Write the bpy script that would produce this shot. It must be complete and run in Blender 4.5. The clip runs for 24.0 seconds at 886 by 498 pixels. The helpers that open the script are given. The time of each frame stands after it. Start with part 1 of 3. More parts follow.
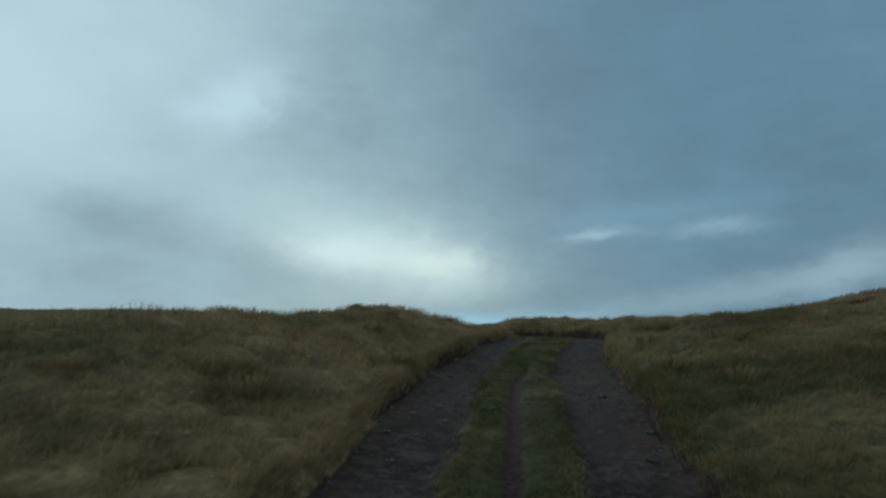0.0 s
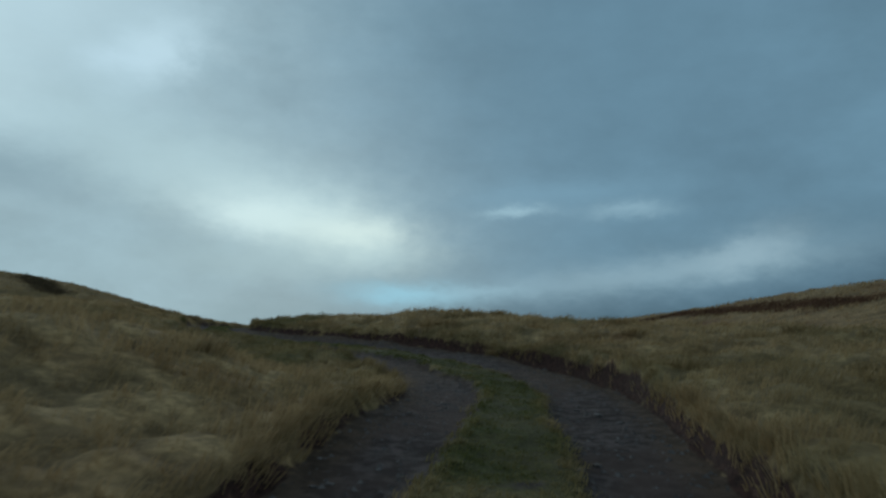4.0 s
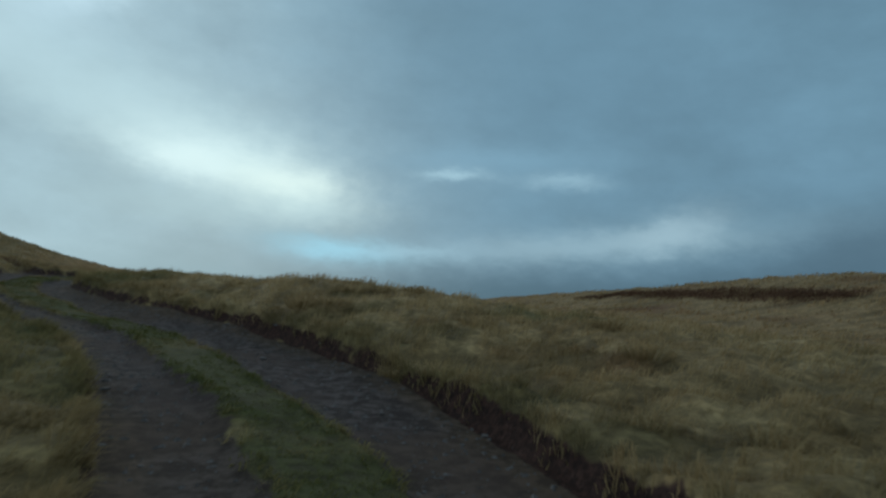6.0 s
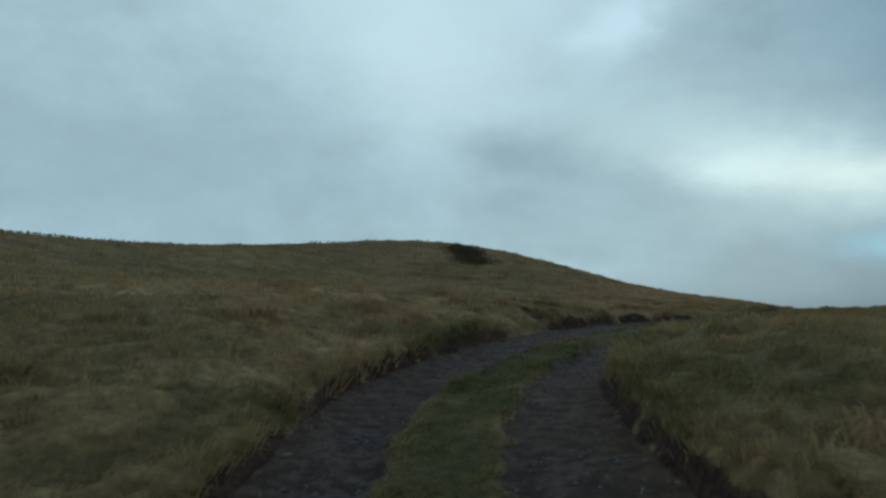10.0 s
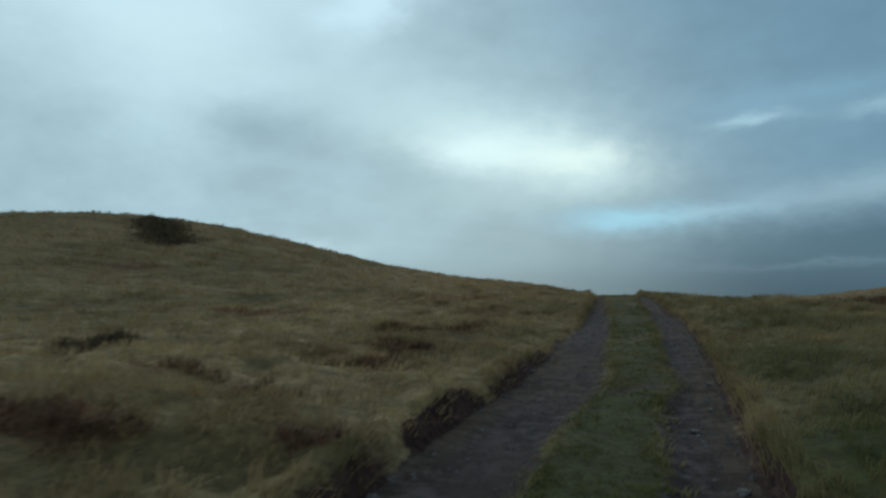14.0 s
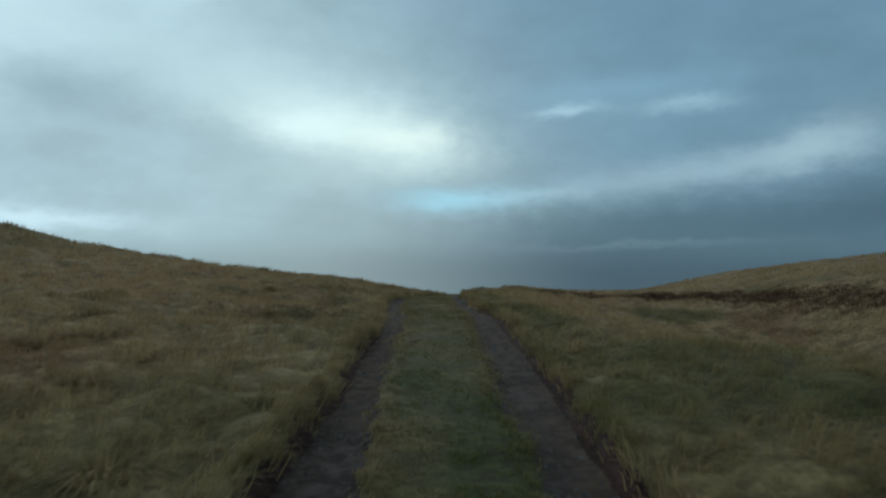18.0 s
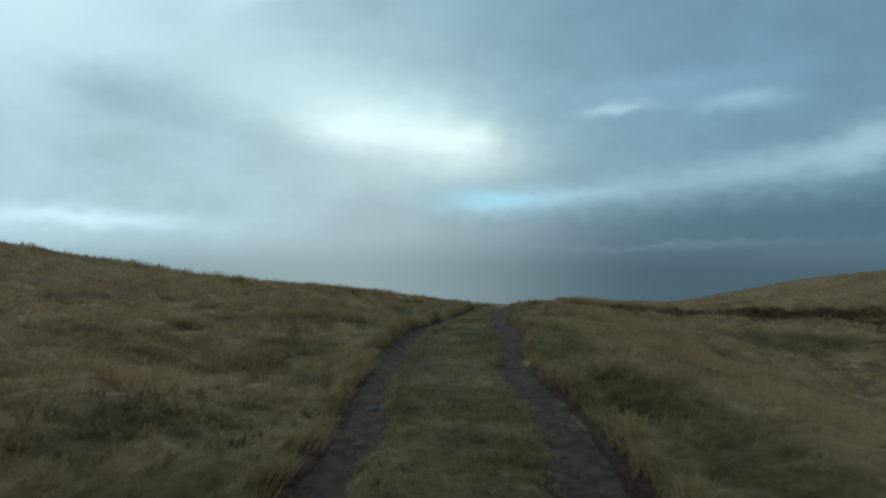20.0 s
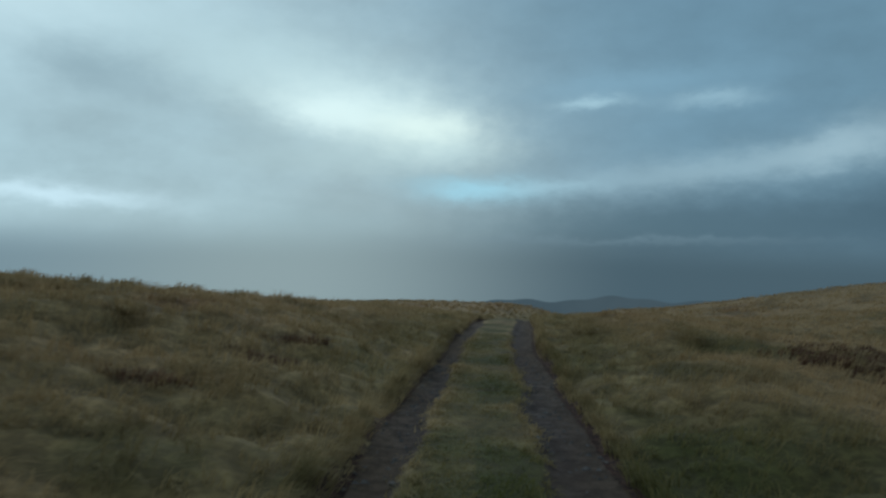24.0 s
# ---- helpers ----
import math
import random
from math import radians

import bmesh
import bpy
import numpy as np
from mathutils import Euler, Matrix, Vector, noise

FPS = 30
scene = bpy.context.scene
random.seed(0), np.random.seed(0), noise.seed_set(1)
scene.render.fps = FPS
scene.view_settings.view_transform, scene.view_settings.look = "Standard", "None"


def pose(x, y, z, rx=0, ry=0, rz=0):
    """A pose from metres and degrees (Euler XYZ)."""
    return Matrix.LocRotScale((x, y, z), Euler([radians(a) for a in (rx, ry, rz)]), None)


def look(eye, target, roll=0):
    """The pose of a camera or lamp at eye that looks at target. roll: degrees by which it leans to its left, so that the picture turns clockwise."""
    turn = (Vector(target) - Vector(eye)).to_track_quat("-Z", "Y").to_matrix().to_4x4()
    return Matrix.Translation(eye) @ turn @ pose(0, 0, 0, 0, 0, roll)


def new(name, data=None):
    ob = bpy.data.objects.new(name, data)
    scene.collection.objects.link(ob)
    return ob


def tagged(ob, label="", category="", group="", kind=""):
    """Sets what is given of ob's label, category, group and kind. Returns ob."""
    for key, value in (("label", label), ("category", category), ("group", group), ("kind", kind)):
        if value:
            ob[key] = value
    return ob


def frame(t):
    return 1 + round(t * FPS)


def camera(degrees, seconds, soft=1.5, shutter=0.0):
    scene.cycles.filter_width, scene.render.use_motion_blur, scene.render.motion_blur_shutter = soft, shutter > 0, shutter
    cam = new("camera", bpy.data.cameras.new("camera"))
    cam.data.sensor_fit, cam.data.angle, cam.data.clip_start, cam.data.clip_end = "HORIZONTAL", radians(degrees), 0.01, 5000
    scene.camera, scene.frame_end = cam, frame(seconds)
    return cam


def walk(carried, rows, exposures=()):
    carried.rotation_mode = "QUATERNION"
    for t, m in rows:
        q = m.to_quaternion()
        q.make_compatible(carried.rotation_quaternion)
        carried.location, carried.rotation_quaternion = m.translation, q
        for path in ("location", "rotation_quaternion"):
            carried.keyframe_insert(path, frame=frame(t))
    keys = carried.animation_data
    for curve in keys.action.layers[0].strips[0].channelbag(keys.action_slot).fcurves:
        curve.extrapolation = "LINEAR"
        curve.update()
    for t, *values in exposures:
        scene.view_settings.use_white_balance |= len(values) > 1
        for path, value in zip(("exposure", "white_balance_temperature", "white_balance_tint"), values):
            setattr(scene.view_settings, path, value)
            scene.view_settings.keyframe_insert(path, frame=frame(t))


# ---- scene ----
cam = camera(65.1, 24.0, soft=2.5, shutter=0.3)
# seconds, x, y, z, yaw, pitch, roll
WALK = [
    (0, 0.281, 0.000, 1.430, -0.09, 10.27, 0.19),
    (0.5, 0.472, 1.692, 1.646, -1.23, 9.73, 1.07),
    (1, 0.667, 3.381, 1.865, -2.58, 8.94, 2.82),
    (1.5, 0.789, 5.069, 2.096, -3.44, 8.58, 2.69),
    (2, 0.905, 6.758, 2.327, -3.43, 8.19, 3.02),
    (2.5, 1.100, 8.448, 2.545, -3.57, 8.06, 1.96),
    (3, 1.373, 10.140, 2.747, -4.72, 8.00, 0.83),
    (3.5, 1.715, 11.832, 2.939, -5.88, 7.99, -0.30),
    (4, 2.102, 13.523, 3.123, -7.04, 7.97, -1.44),
    (4.5, 2.509, 15.212, 3.307, -8.26, 7.95, -2.57),
    (5, 2.912, 16.894, 3.486, -10.27, 7.12, -3.86),
    (5.5, 3.321, 18.566, 3.660, -12.06, 5.87, -5.10),
    (6, 3.719, 20.230, 3.810, -12.92, 5.00, -5.04),
    (6.5, 4.034, 21.895, 3.928, -12.05, 5.34, -1.67),
    (7, 4.226, 23.574, 4.034, -6.01, 5.61, -3.07),
    (7.5, 4.254, 25.267, 4.145, 1.99, 5.49, -2.42),
    (8, 3.991, 26.949, 4.240, 10.02, 4.26, -2.35),
    (8.5, 3.310, 28.603, 4.296, 17.38, 4.86, -2.14),
    (9, 2.403, 30.220, 4.345, 25.11, 4.13, -2.25),
    (9.5, 1.493, 31.781, 4.414, 31.17, 4.04, -1.79),
    (10, 0.633, 33.324, 4.493, 31.54, 3.84, -0.97),
    (10.5, -0.144, 34.893, 4.580, 32.01, 3.60, -0.11),
    (11, -0.878, 36.494, 4.670, 32.47, 3.36, 0.75),
    (11.5, -1.614, 38.127, 4.762, 32.86, 3.11, 1.55),
    (12, -2.357, 39.824, 4.855, 31.47, 3.09, 2.22),
    (12.5, -3.015, 41.626, 4.952, 27.75, 3.04, 1.35),
    (13, -3.517, 43.506, 5.039, 24.02, 3.04, 1.00),
    (13.5, -3.845, 45.426, 5.091, 17.71, 2.53, 0.08),
    (14, -3.970, 47.368, 5.130, 11.47, 2.05, 1.02),
    (14.5, -3.887, 49.309, 5.178, 7.06, 2.08, -0.13),
    (15, -3.740, 51.239, 5.221, 2.75, 2.05, 0.27),
    (15.5, -3.670, 53.166, 5.246, 0.06, 3.35, -0.05),
    (16, -3.580, 55.098, 5.263, -2.67, 4.56, -0.44),
    (16.5, -3.458, 57.039, 5.280, -2.81, 2.91, -0.15),
    (17, -3.344, 58.993, 5.302, -3.00, 1.24, -1.15),
    (17.5, -3.200, 60.958, 5.327, -3.08, 0.14, 0.18),
    (18, -3.038, 62.932, 5.355, -2.60, 0.08, 0.32),
    (18.5, -2.876, 64.914, 5.385, -2.06, 0.07, 0.49),
    (19, -2.726, 66.905, 5.414, -1.49, 0.05, 0.70),
    (19.5, -2.602, 68.904, 5.444, -0.87, 0.00, 0.91),
    (20, -2.534, 70.911, 5.475, 1.20, 0.11, 0.24),
    (20.5, -2.537, 72.926, 5.501, 2.92, -0.03, 0.32),
    (21, -2.573, 74.945, 5.499, 4.28, 0.77, 0.99),
    (21.5, -2.610, 76.969, 5.460, 4.33, 1.27, 0.72),
    (22, -2.627, 78.998, 5.399, 3.22, 3.13, 1.34),
    (22.5, -2.603, 81.032, 5.329, 2.47, 1.61, 0.37),
    (23, -2.560, 83.071, 5.240, 1.49, 0.96, 0.26),
    (23.5, -2.539, 85.115, 5.130, 1.05, -0.00, -0.52),
    (24, -2.503, 87.162, 5.004, -1.02, -0.84, -1.53),
]
walk(cam, [(t, pose(x, y, z, 90 + pitch, roll, yaw)) for t, x, y, z, yaw, pitch, roll in WALK],
     [(0, -0.08), (2.5, -0.06), (5, 0.0), (6, 0.14), (7, 0.2), (8, 0.06), (9, 0.0), (12.5, 0.3), (14, 0.2), (15, 0.27), (16, 0.14), (17, 0.15), (20, 0.28), (21.5, 0.12), (23, -0.02), (24, 0.14)])

# ---------- world: broken overcast over a clear blue sky, sun hidden behind cloud ----------
SUN_EL, SUN_AZ = 16.0, 4.0          # degrees; azimuth to the left of +y

world = bpy.data.worlds.new("overcast_sky")
scene.world = world
world.use_nodes = True
wt = world.node_tree
wt.nodes.clear()


def wmath(op, a, b=None, c=None):
    n = wt.nodes.new("ShaderNodeMath")
    n.operation = op
    for i, v in enumerate((a, b, c)):
        if v is None:
            continue
        if isinstance(v, (int, float)):
            n.inputs[i].default_value = v
        else:
            wt.links.new(v, n.inputs[i])
    return n.outputs[0]


def wmix(fac, a, b):
    n = wt.nodes.new("ShaderNodeMix")
    n.data_type = "RGBA"
    for sock, v in ((n.inputs[0], fac), (n.inputs[6], a), (n.inputs[7], b)):
        if isinstance(v, tuple):
            sock.default_value = (*v, 1)
        elif isinstance(v, (int, float)):
            sock.default_value = v
        else:
            wt.links.new(v, sock)
    return n.outputs[2]


wdir = wt.nodes.new("ShaderNodeTexCoord").outputs["Generated"]
wsep = wt.nodes.new("ShaderNodeSeparateXYZ")
wt.links.new(wdir, wsep.inputs[0])
az_raw = wmath("MULTIPLY", wmath("ARCTAN2", wsep.outputs[0], wsep.outputs[1]), 57.2958)   # right of +y
el_raw = wmath("MULTIPLY", wmath("ARCSINE", wsep.outputs[2]), 57.2958)


def wnoise(scale, detail, squash, seed, rough=0.55):
    """Cloud noise in directions, stretched sideways by squash."""
    m = wt.nodes.new("ShaderNodeMapping")
    m.inputs["Scale"].default_value = (1, 1, squash)
    m.inputs["Location"].default_value = (seed, seed * 0.7, seed * 0.3)
    wt.links.new(wdir, m.inputs["Vector"])
    n = wt.nodes.new("ShaderNodeTexNoise")
    n.inputs["Scale"].default_value, n.inputs["Detail"].default_value, n.inputs["Roughness"].default_value = scale, detail, rough
    wt.links.new(m.outputs[0], n.inputs["Vector"])
    return n.outputs["Fac"]


wob_a = wmath("SUBTRACT", wnoise(5, 4, 1.6, 3.1), 0.5)
wob_b = wmath("SUBTRACT", wnoise(7, 4, 2.2, 8.4), 0.5)
fray_a, fray_b = wmath("SUBTRACT", wnoise(22, 5, 1.5, 1.9, 0.62), 0.5), wmath("SUBTRACT", wnoise(26, 5, 2.2, 6.3, 0.62), 0.5)
az = wmath("MULTIPLY_ADD", fray_a, 4.4, wmath("MULTIPLY_ADD", wob_a, 3.0, az_raw))
el = wmath("MULTIPLY_ADD", fray_b, 1.5, wmath("MULTIPLY_ADD", wob_b, 1.0, el_raw))


def cloud(a0, e0, wa, we, tilt=0.0):
    """A soft-edged cloud round azimuth a0 (to the right of +y) and height e0."""
    da = wmath("SUBTRACT", az, a0)
    de = wmath("SUBTRACT", wmath("SUBTRACT", el, e0), wmath("MULTIPLY", da, tilt))
    q = wmath("ADD", wmath("POWER", wmath("ABSOLUTE", wmath("DIVIDE", da, wa)), 2.0),
              wmath("POWER", wmath("ABSOLUTE", wmath("DIVIDE", de, we)), 2.0))
    return wmath("EXPONENT", wmath("MULTIPLY", q, -1.0))


def ramp(v, lo, hi):
    n = wt.nodes.new("ShaderNodeMapRange")
    n.interpolation_type = "SMOOTHSTEP"
    wt.links.new(v, n.inputs[0])
    n.inputs[1].default_value, n.inputs[2].default_value = lo, hi
    return n.outputs[0]


clear = wt.nodes.new("ShaderNodeTexSky")
clear.sky_type, clear.sun_disc = "NISHITA", False
clear.sun_elevation, clear.sun_rotation = radians(SUN_EL), radians(-SUN_AZ)
dim = wt.nodes.new("ShaderNodeMix")
dim.data_type, dim.blend_type = "RGBA", "MULTIPLY"
dim.inputs[0].default_value = 1.0
wt.links.new(clear.outputs[0], dim.inputs[6])
dim.inputs[7].default_value = (0.06, 0.06, 0.06, 1)

# the cloud sheet: pale to the left, slate blue to the right and overhead
side = ramp(az, 23, -33)
sheet = wmix(side, (0.140, 0.245, 0.325), (0.385, 0.52, 0.58))
overhead = ramp(el_raw, 35, 80)
sheet = wmix(overhead, sheet, (0.30, 0.39, 0.44))
around = ramp(wmath("ABSOLUTE", az_raw), 60, 120)
sheet = wmix(around, sheet, (0.36, 0.445, 0.485))
lumps = wmath("SUBTRACT", wnoise(9, 6, 2.0, 5.2, 0.6), 0.5)
puffs = wmath("SUBTRACT", wnoise(4.2, 5, 1.3, 11.7, 0.55), 0.5)
gain = wmath("MULTIPLY_ADD", puffs, 0.65, wmath("MULTIPLY_ADD", lumps, 0.40, 1.0))
scaled = wt.nodes.new("ShaderNodeVectorMath")
scaled.operation = "SCALE"
wt.links.new(sheet, scaled.inputs[0])
wt.links.new(gain, scaled.inputs["Scale"])
sky = wmix(0.97, dim.outputs[2], scaled.outputs[0])
def lay(under, a0, e0, wa, we, tilt, amount, tone):
    """One cloud, of the given tone, over the sky so far."""
    return wmix(wmath("MULTIPLY", cloud(a0, e0, wa, we, tilt), amount), under, tone)


sky = lay(sky, 18, 25, 21, 12, 0.0, 0.45, (0.145, 0.248, 0.330))  # slate sheet high to the right
sky = lay(sky, -24, 24, 12, 8, 0.1, 0.60, (0.57, 0.715, 0.785))  # pale high cloud
sky = lay(sky, -16.8, 21.6, 3.2, 2.4, 0.3, 0.70, (0.62, 0.78, 0.87))  # bright tear in the sheet
sky = lay(sky, -19.5, 20.6, 2.6, 0.9, 0.1, 0.45, (0.60, 0.76, 0.86))
sky = lay(sky, -34, 19, 9, 7, -0.3, 0.55, (0.66, 0.81, 0.86))  # white break above the hill
sky = lay(sky, -42, 27, 14, 9, 0.0, 0.50, (0.58, 0.73, 0.79))
sky = lay(sky, -12, 13, 13, 3.6, -0.15, 0.65, (0.53, 0.675, 0.71))  # glow above the hidden sun
sky = lay(sky, -6, 6.3, 10, 1.8, 0.0, 0.55, (0.46, 0.58, 0.60))
sky = lay(sky, -6.5, 10.4, 8.0, 2.3, -0.10, 0.70, (0.68, 0.82, 0.82))
sky = lay(sky, -8.8, 9.9, 4.0, 1.5, -0.05, 0.55, (0.80, 0.93, 0.91))
sky = lay(sky, -1.0, 8.9, 5.0, 1.5, -0.04, 0.70, (0.84, 0.95, 0.88))
sky = lay(sky, 0.2, 7.2, 5.5, 1.4, 0.0, 0.40, (0.60, 0.74, 0.74))
sky = lay(sky, -26.2, 11.8, 4.6, 1.9, -0.05, 0.72, (0.25, 0.345, 0.395))  # small dark cloud
sky = lay(sky, -22.0, 10.4, 5.0, 0.9, -0.10, 0.35, (0.30, 0.40, 0.45))
sky = lay(sky, -54, 9, 16, 6, 0.0, 0.5, (0.26, 0.355, 0.41))
sky = lay(sky, 3.9, 4.1, 5.0, 0.95, 0.0, 0.85, (0.37, 0.66, 0.79))  # gap of blue
sky = lay(sky, 9.5, 4.4, 3.6, 0.5, 0.05, 0.45, (0.40, 0.60, 0.70))
sky = lay(sky, 12.7, 11.1, 2.4, 0.45, 0.05, 0.60, (0.46, 0.64, 0.72))  # two bright streaks
sky = lay(sky, 22.0, 11.2, 3.6, 0.6, 0.03, 0.45, (0.40, 0.57, 0.66))
sky = lay(sky, 17, 12.6, 9.0, 1.1, 0.06, 0.35, (0.25, 0.42, 0.54))
sky = lay(sky, 24, 6.0, 15, 1.3, 0.12, 0.52, (0.40, 0.54, 0.61))  # long pale bar over the dark bank
sky = lay(sky, 44, 6.2, 9.0, 3.6, 0.32, 0.90, (0.094, 0.155, 0.205))  # rain cloud far to the right
sky = lay(sky, 31, 7.6, 3.4, 1.5, 0.35, 0.40, (0.46, 0.59, 0.65))
sky = lay(sky, 36, 2.4, 28, 2.9, 0.07, 0.92, (0.068, 0.118, 0.158))  # dark bank of rain
sky = lay(sky, 17, 1.2, 15, 1.8, 0.04, 0.85, (0.086, 0.145, 0.185))
sky = lay(sky, -10, 0.8, 16, 2.4, 0.0, 0.65, (0.31, 0.41, 0.44))
sky = lay(sky, -29, 2.5, 7.5, 0.75, -0.03, 0.80, (0.62, 0.78, 0.86))  # pale bar low to the left
sky = lay(sky, 15, 0.2, 11, 0.30, 0.03, 0.40, (0.22, 0.31, 0.37))
below = ramp(el_raw, 1.5, -2.5)
sky = wmix(below, sky, wmix(ramp(az_raw, -11, 17), wmix(ramp(az_raw, -34, -12), (0.180, 0.255, 0.295), (0.255, 0.325, 0.340)), (0.066, 0.107, 0.134)))
tint = wt.nodes.new("ShaderNodeMix")
tint.data_type, tint.blend_type = "RGBA", "MULTIPLY"
tint.inputs[0].default_value = 1.0
tint.inputs[7].default_value = (0.915, 1.0, 1.022, 1)
wt.links.new(sky, tint.inputs[6])
sky = tint.outputs[2]
bg = wt.nodes.new("ShaderNodeBackground")
bg.inputs["Strength"].default_value = 1.0
wt.links.new(sky, bg.inputs["Color"])
wout = wt.nodes.new("ShaderNodeOutputWorld")
wt.links.new(bg.outputs[0], wout.inputs[0])

sun = new("sun", bpy.data.lights.new("sun", "SUN"))
sun.data.energy, sun.data.angle, sun.data.color = 0.5, radians(25), (1.0, 0.97, 0.9)
sun.matrix_world = look((0, 0, 0), (math.sin(radians(SUN_AZ)) * math.cos(radians(SUN_EL)), -math.cos(radians(SUN_AZ)) * math.cos(radians(SUN_EL)), -math.sin(radians(SUN_EL))))


# ---------- materials ----------
class Nodes:
    """Short hand for one material's node tree."""

    def __init__(self, name):
        self.mat = bpy.data.materials.new(name)
        self.mat.use_nodes = True
        self.tree = self.mat.node_tree
        self.bsdf = self.tree.nodes["Principled BSDF"]
        self.where = self.tree.nodes.new("ShaderNodeNewGeometry").outputs["Position"]

    def put(self, sock, v):
        if isinstance(v, tuple):
            sock.default_value = (*v, 1) if len(sock.default_value) == 4 else v
        elif isinstance(v, (int, float)):
            sock.default_value = v
        else:
            self.tree.links.new(v, sock)

    def noise(self, scale, detail=4, rough=0.6, squash=(1, 1, 1), seed=0.0):
        m = self.tree.nodes.new("ShaderNodeMapping")
        m.inputs["Scale"].default_value = squash
        m.inputs["Location"].default_value = (seed, seed * 1.7, seed * 0.6)
        self.tree.links.new(self.where, m.inputs["Vector"])
        n = self.tree.nodes.new("ShaderNodeTexNoise")
        n.inputs["Scale"].default_value, n.inputs["Detail"].default_value, n.inputs["Roughness"].default_value = scale, detail, rough
        self.tree.links.new(m.outputs[0], n.inputs["Vector"])
        return n.outputs["Fac"]

    def ramp(self, v, lo, hi):
        n = self.tree.nodes.new("ShaderNodeMapRange")
        n.interpolation_type = "SMOOTHSTEP"
        self.tree.links.new(v, n.inputs[0])
        n.inputs[1].default_value, n.inputs[2].default_value = lo, hi
        return n.outputs[0]

    def mix(self, fac, a, b, blend="MIX"):
        n = self.tree.nodes.new("ShaderNodeMix")
        n.data_type, n.blend_type = "RGBA", blend
        for sock, v in ((n.inputs[0], fac), (n.inputs[6], a), (n.inputs[7], b)):
            self.put(sock, v)
        return n.outputs[2]

    def math(self, op, a, b):
        n = self.tree.nodes.new("ShaderNodeMath")
        n.operation = op
        self.put(n.inputs[0], a)
        self.put(n.inputs[1], b)
        return n.outputs[0]

    def attr(self, name):
        n = self.tree.nodes.new("ShaderNodeAttribute")
        n.attribute_name = name
        return n.outputs["Fac"]

    def island(self):
        for n in self.tree.nodes:
            if n.type == "NEW_GEOMETRY":
                return n.outputs["Random Per Island"]

    def bump(self, height, strength, distance):
        n = self.tree.nodes.new("ShaderNodeBump")
        n.inputs["Strength"].default_value, n.inputs["Distance"].default_value = strength, distance
        self.put(n.inputs["Height"], height)
        self.tree.links.new(n.outputs[0], self.bsdf.inputs["Normal"])

    def let_through(self, colour, share):
        """Thin leaves: part of the light passes through."""
        thin, both = self.tree.nodes.new("ShaderNodeBsdfTranslucent"), self.tree.nodes.new("ShaderNodeMixShader")
        self.put(thin.inputs["Color"], colour)
        both.inputs[0].default_value = share
        self.tree.links.new(self.bsdf.outputs[0], both.inputs[1])
        self.tree.links.new(thin.outputs[0], both.inputs[2])
        self.tree.links.new(both.outputs[0], self.tree.nodes["Material Output"].inputs[0])

    def done(self, colour, rough=0.9, spec=0.2):
        self.put(self.bsdf.inputs["Base Color"], colour)
        self.put(self.bsdf.inputs["Roughness"], rough)
        self.bsdf.inputs["Specular IOR Level"].default_value = spec
        return self.mat


TAWNY, STRAW, OLIVE, RUSH_AND_SHADE = (0.290, 0.192, 0.093), (0.415, 0.300, 0.158), (0.196, 0.150, 0.066), (0.088, 0.071, 0.035)
GREEN, RUST, BLEACHED = (0.078, 0.092, 0.025), (0.165, 0.060, 0.032), (0.44, 0.36, 0.215)
DAMP = (0.078, 0.068, 0.027)
PEAT_DARK, PEAT = (0.020, 0.011, 0.010), (0.072, 0.036, 0.029)


def turf_colour(n):
    broad, mid = n.noise(0.16, 3, 0.5, seed=2.0), n.noise(0.9, 4, 0.6, seed=9.0)
    col = n.mix(n.ramp(mid, 0.36, 0.66), TAWNY, STRAW)
    col = n.mix(n.math("MULTIPLY", n.ramp(broad, 0.46, 0.64), 0.6), col, OLIVE)
    dark = n.noise(1.15, 4, 0.62, (1, 1.5, 1), seed=15.0)
    col = n.mix(n.math("MULTIPLY", n.ramp(dark, 0.54, 0.70), 0.6), col, RUSH_AND_SHADE)
    col = n.mix(n.math("MULTIPLY", n.attr("dry"), 0.8), col, (0.365, 0.236, 0.124))
    col = n.mix(n.math("MULTIPLY", n.attr("damp"), 0.62), col, DAMP)
    col = n.mix(n.math("MULTIPLY", n.attr("green"), 0.92), col, GREEN)
    return n.mix(n.math("MULTIPLY", n.attr("rust"), 0.9), col, RUST)


n = Nodes("moor_grass")
blade_colour = n.mix(n.math("MULTIPLY", n.island(), n.math("SUBTRACT", 0.30, n.math("MULTIPLY", n.attr("green"), 0.22))), turf_colour(n), BLEACHED)
# tone carries random mottling and the shade painted between tussocks
blade_colour = n.mix(n.math("MULTIPLY", n.attr("tone"), 0.48), blade_colour, RUSH_AND_SHADE)
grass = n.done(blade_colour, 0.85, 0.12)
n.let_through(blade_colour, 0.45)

n = Nodes("heather")
twig = n.mix(n.ramp(n.noise(3.0, 4, 0.6), 0.35, 0.65), (0.090, 0.074, 0.048), (0.150, 0.110, 0.070))
heather = n.done(twig, 0.9, 0.1)
n.let_through(twig, 0.3)

n = Nodes("red_heather")
twig = n.mix(n.ramp(n.noise(3.0, 4, 0.6), 0.35, 0.65), (0.090, 0.050, 0.035), (0.165, 0.092, 0.056))
red_heather = n.done(twig, 0.9, 0.1)
n.let_through(twig, 0.3)

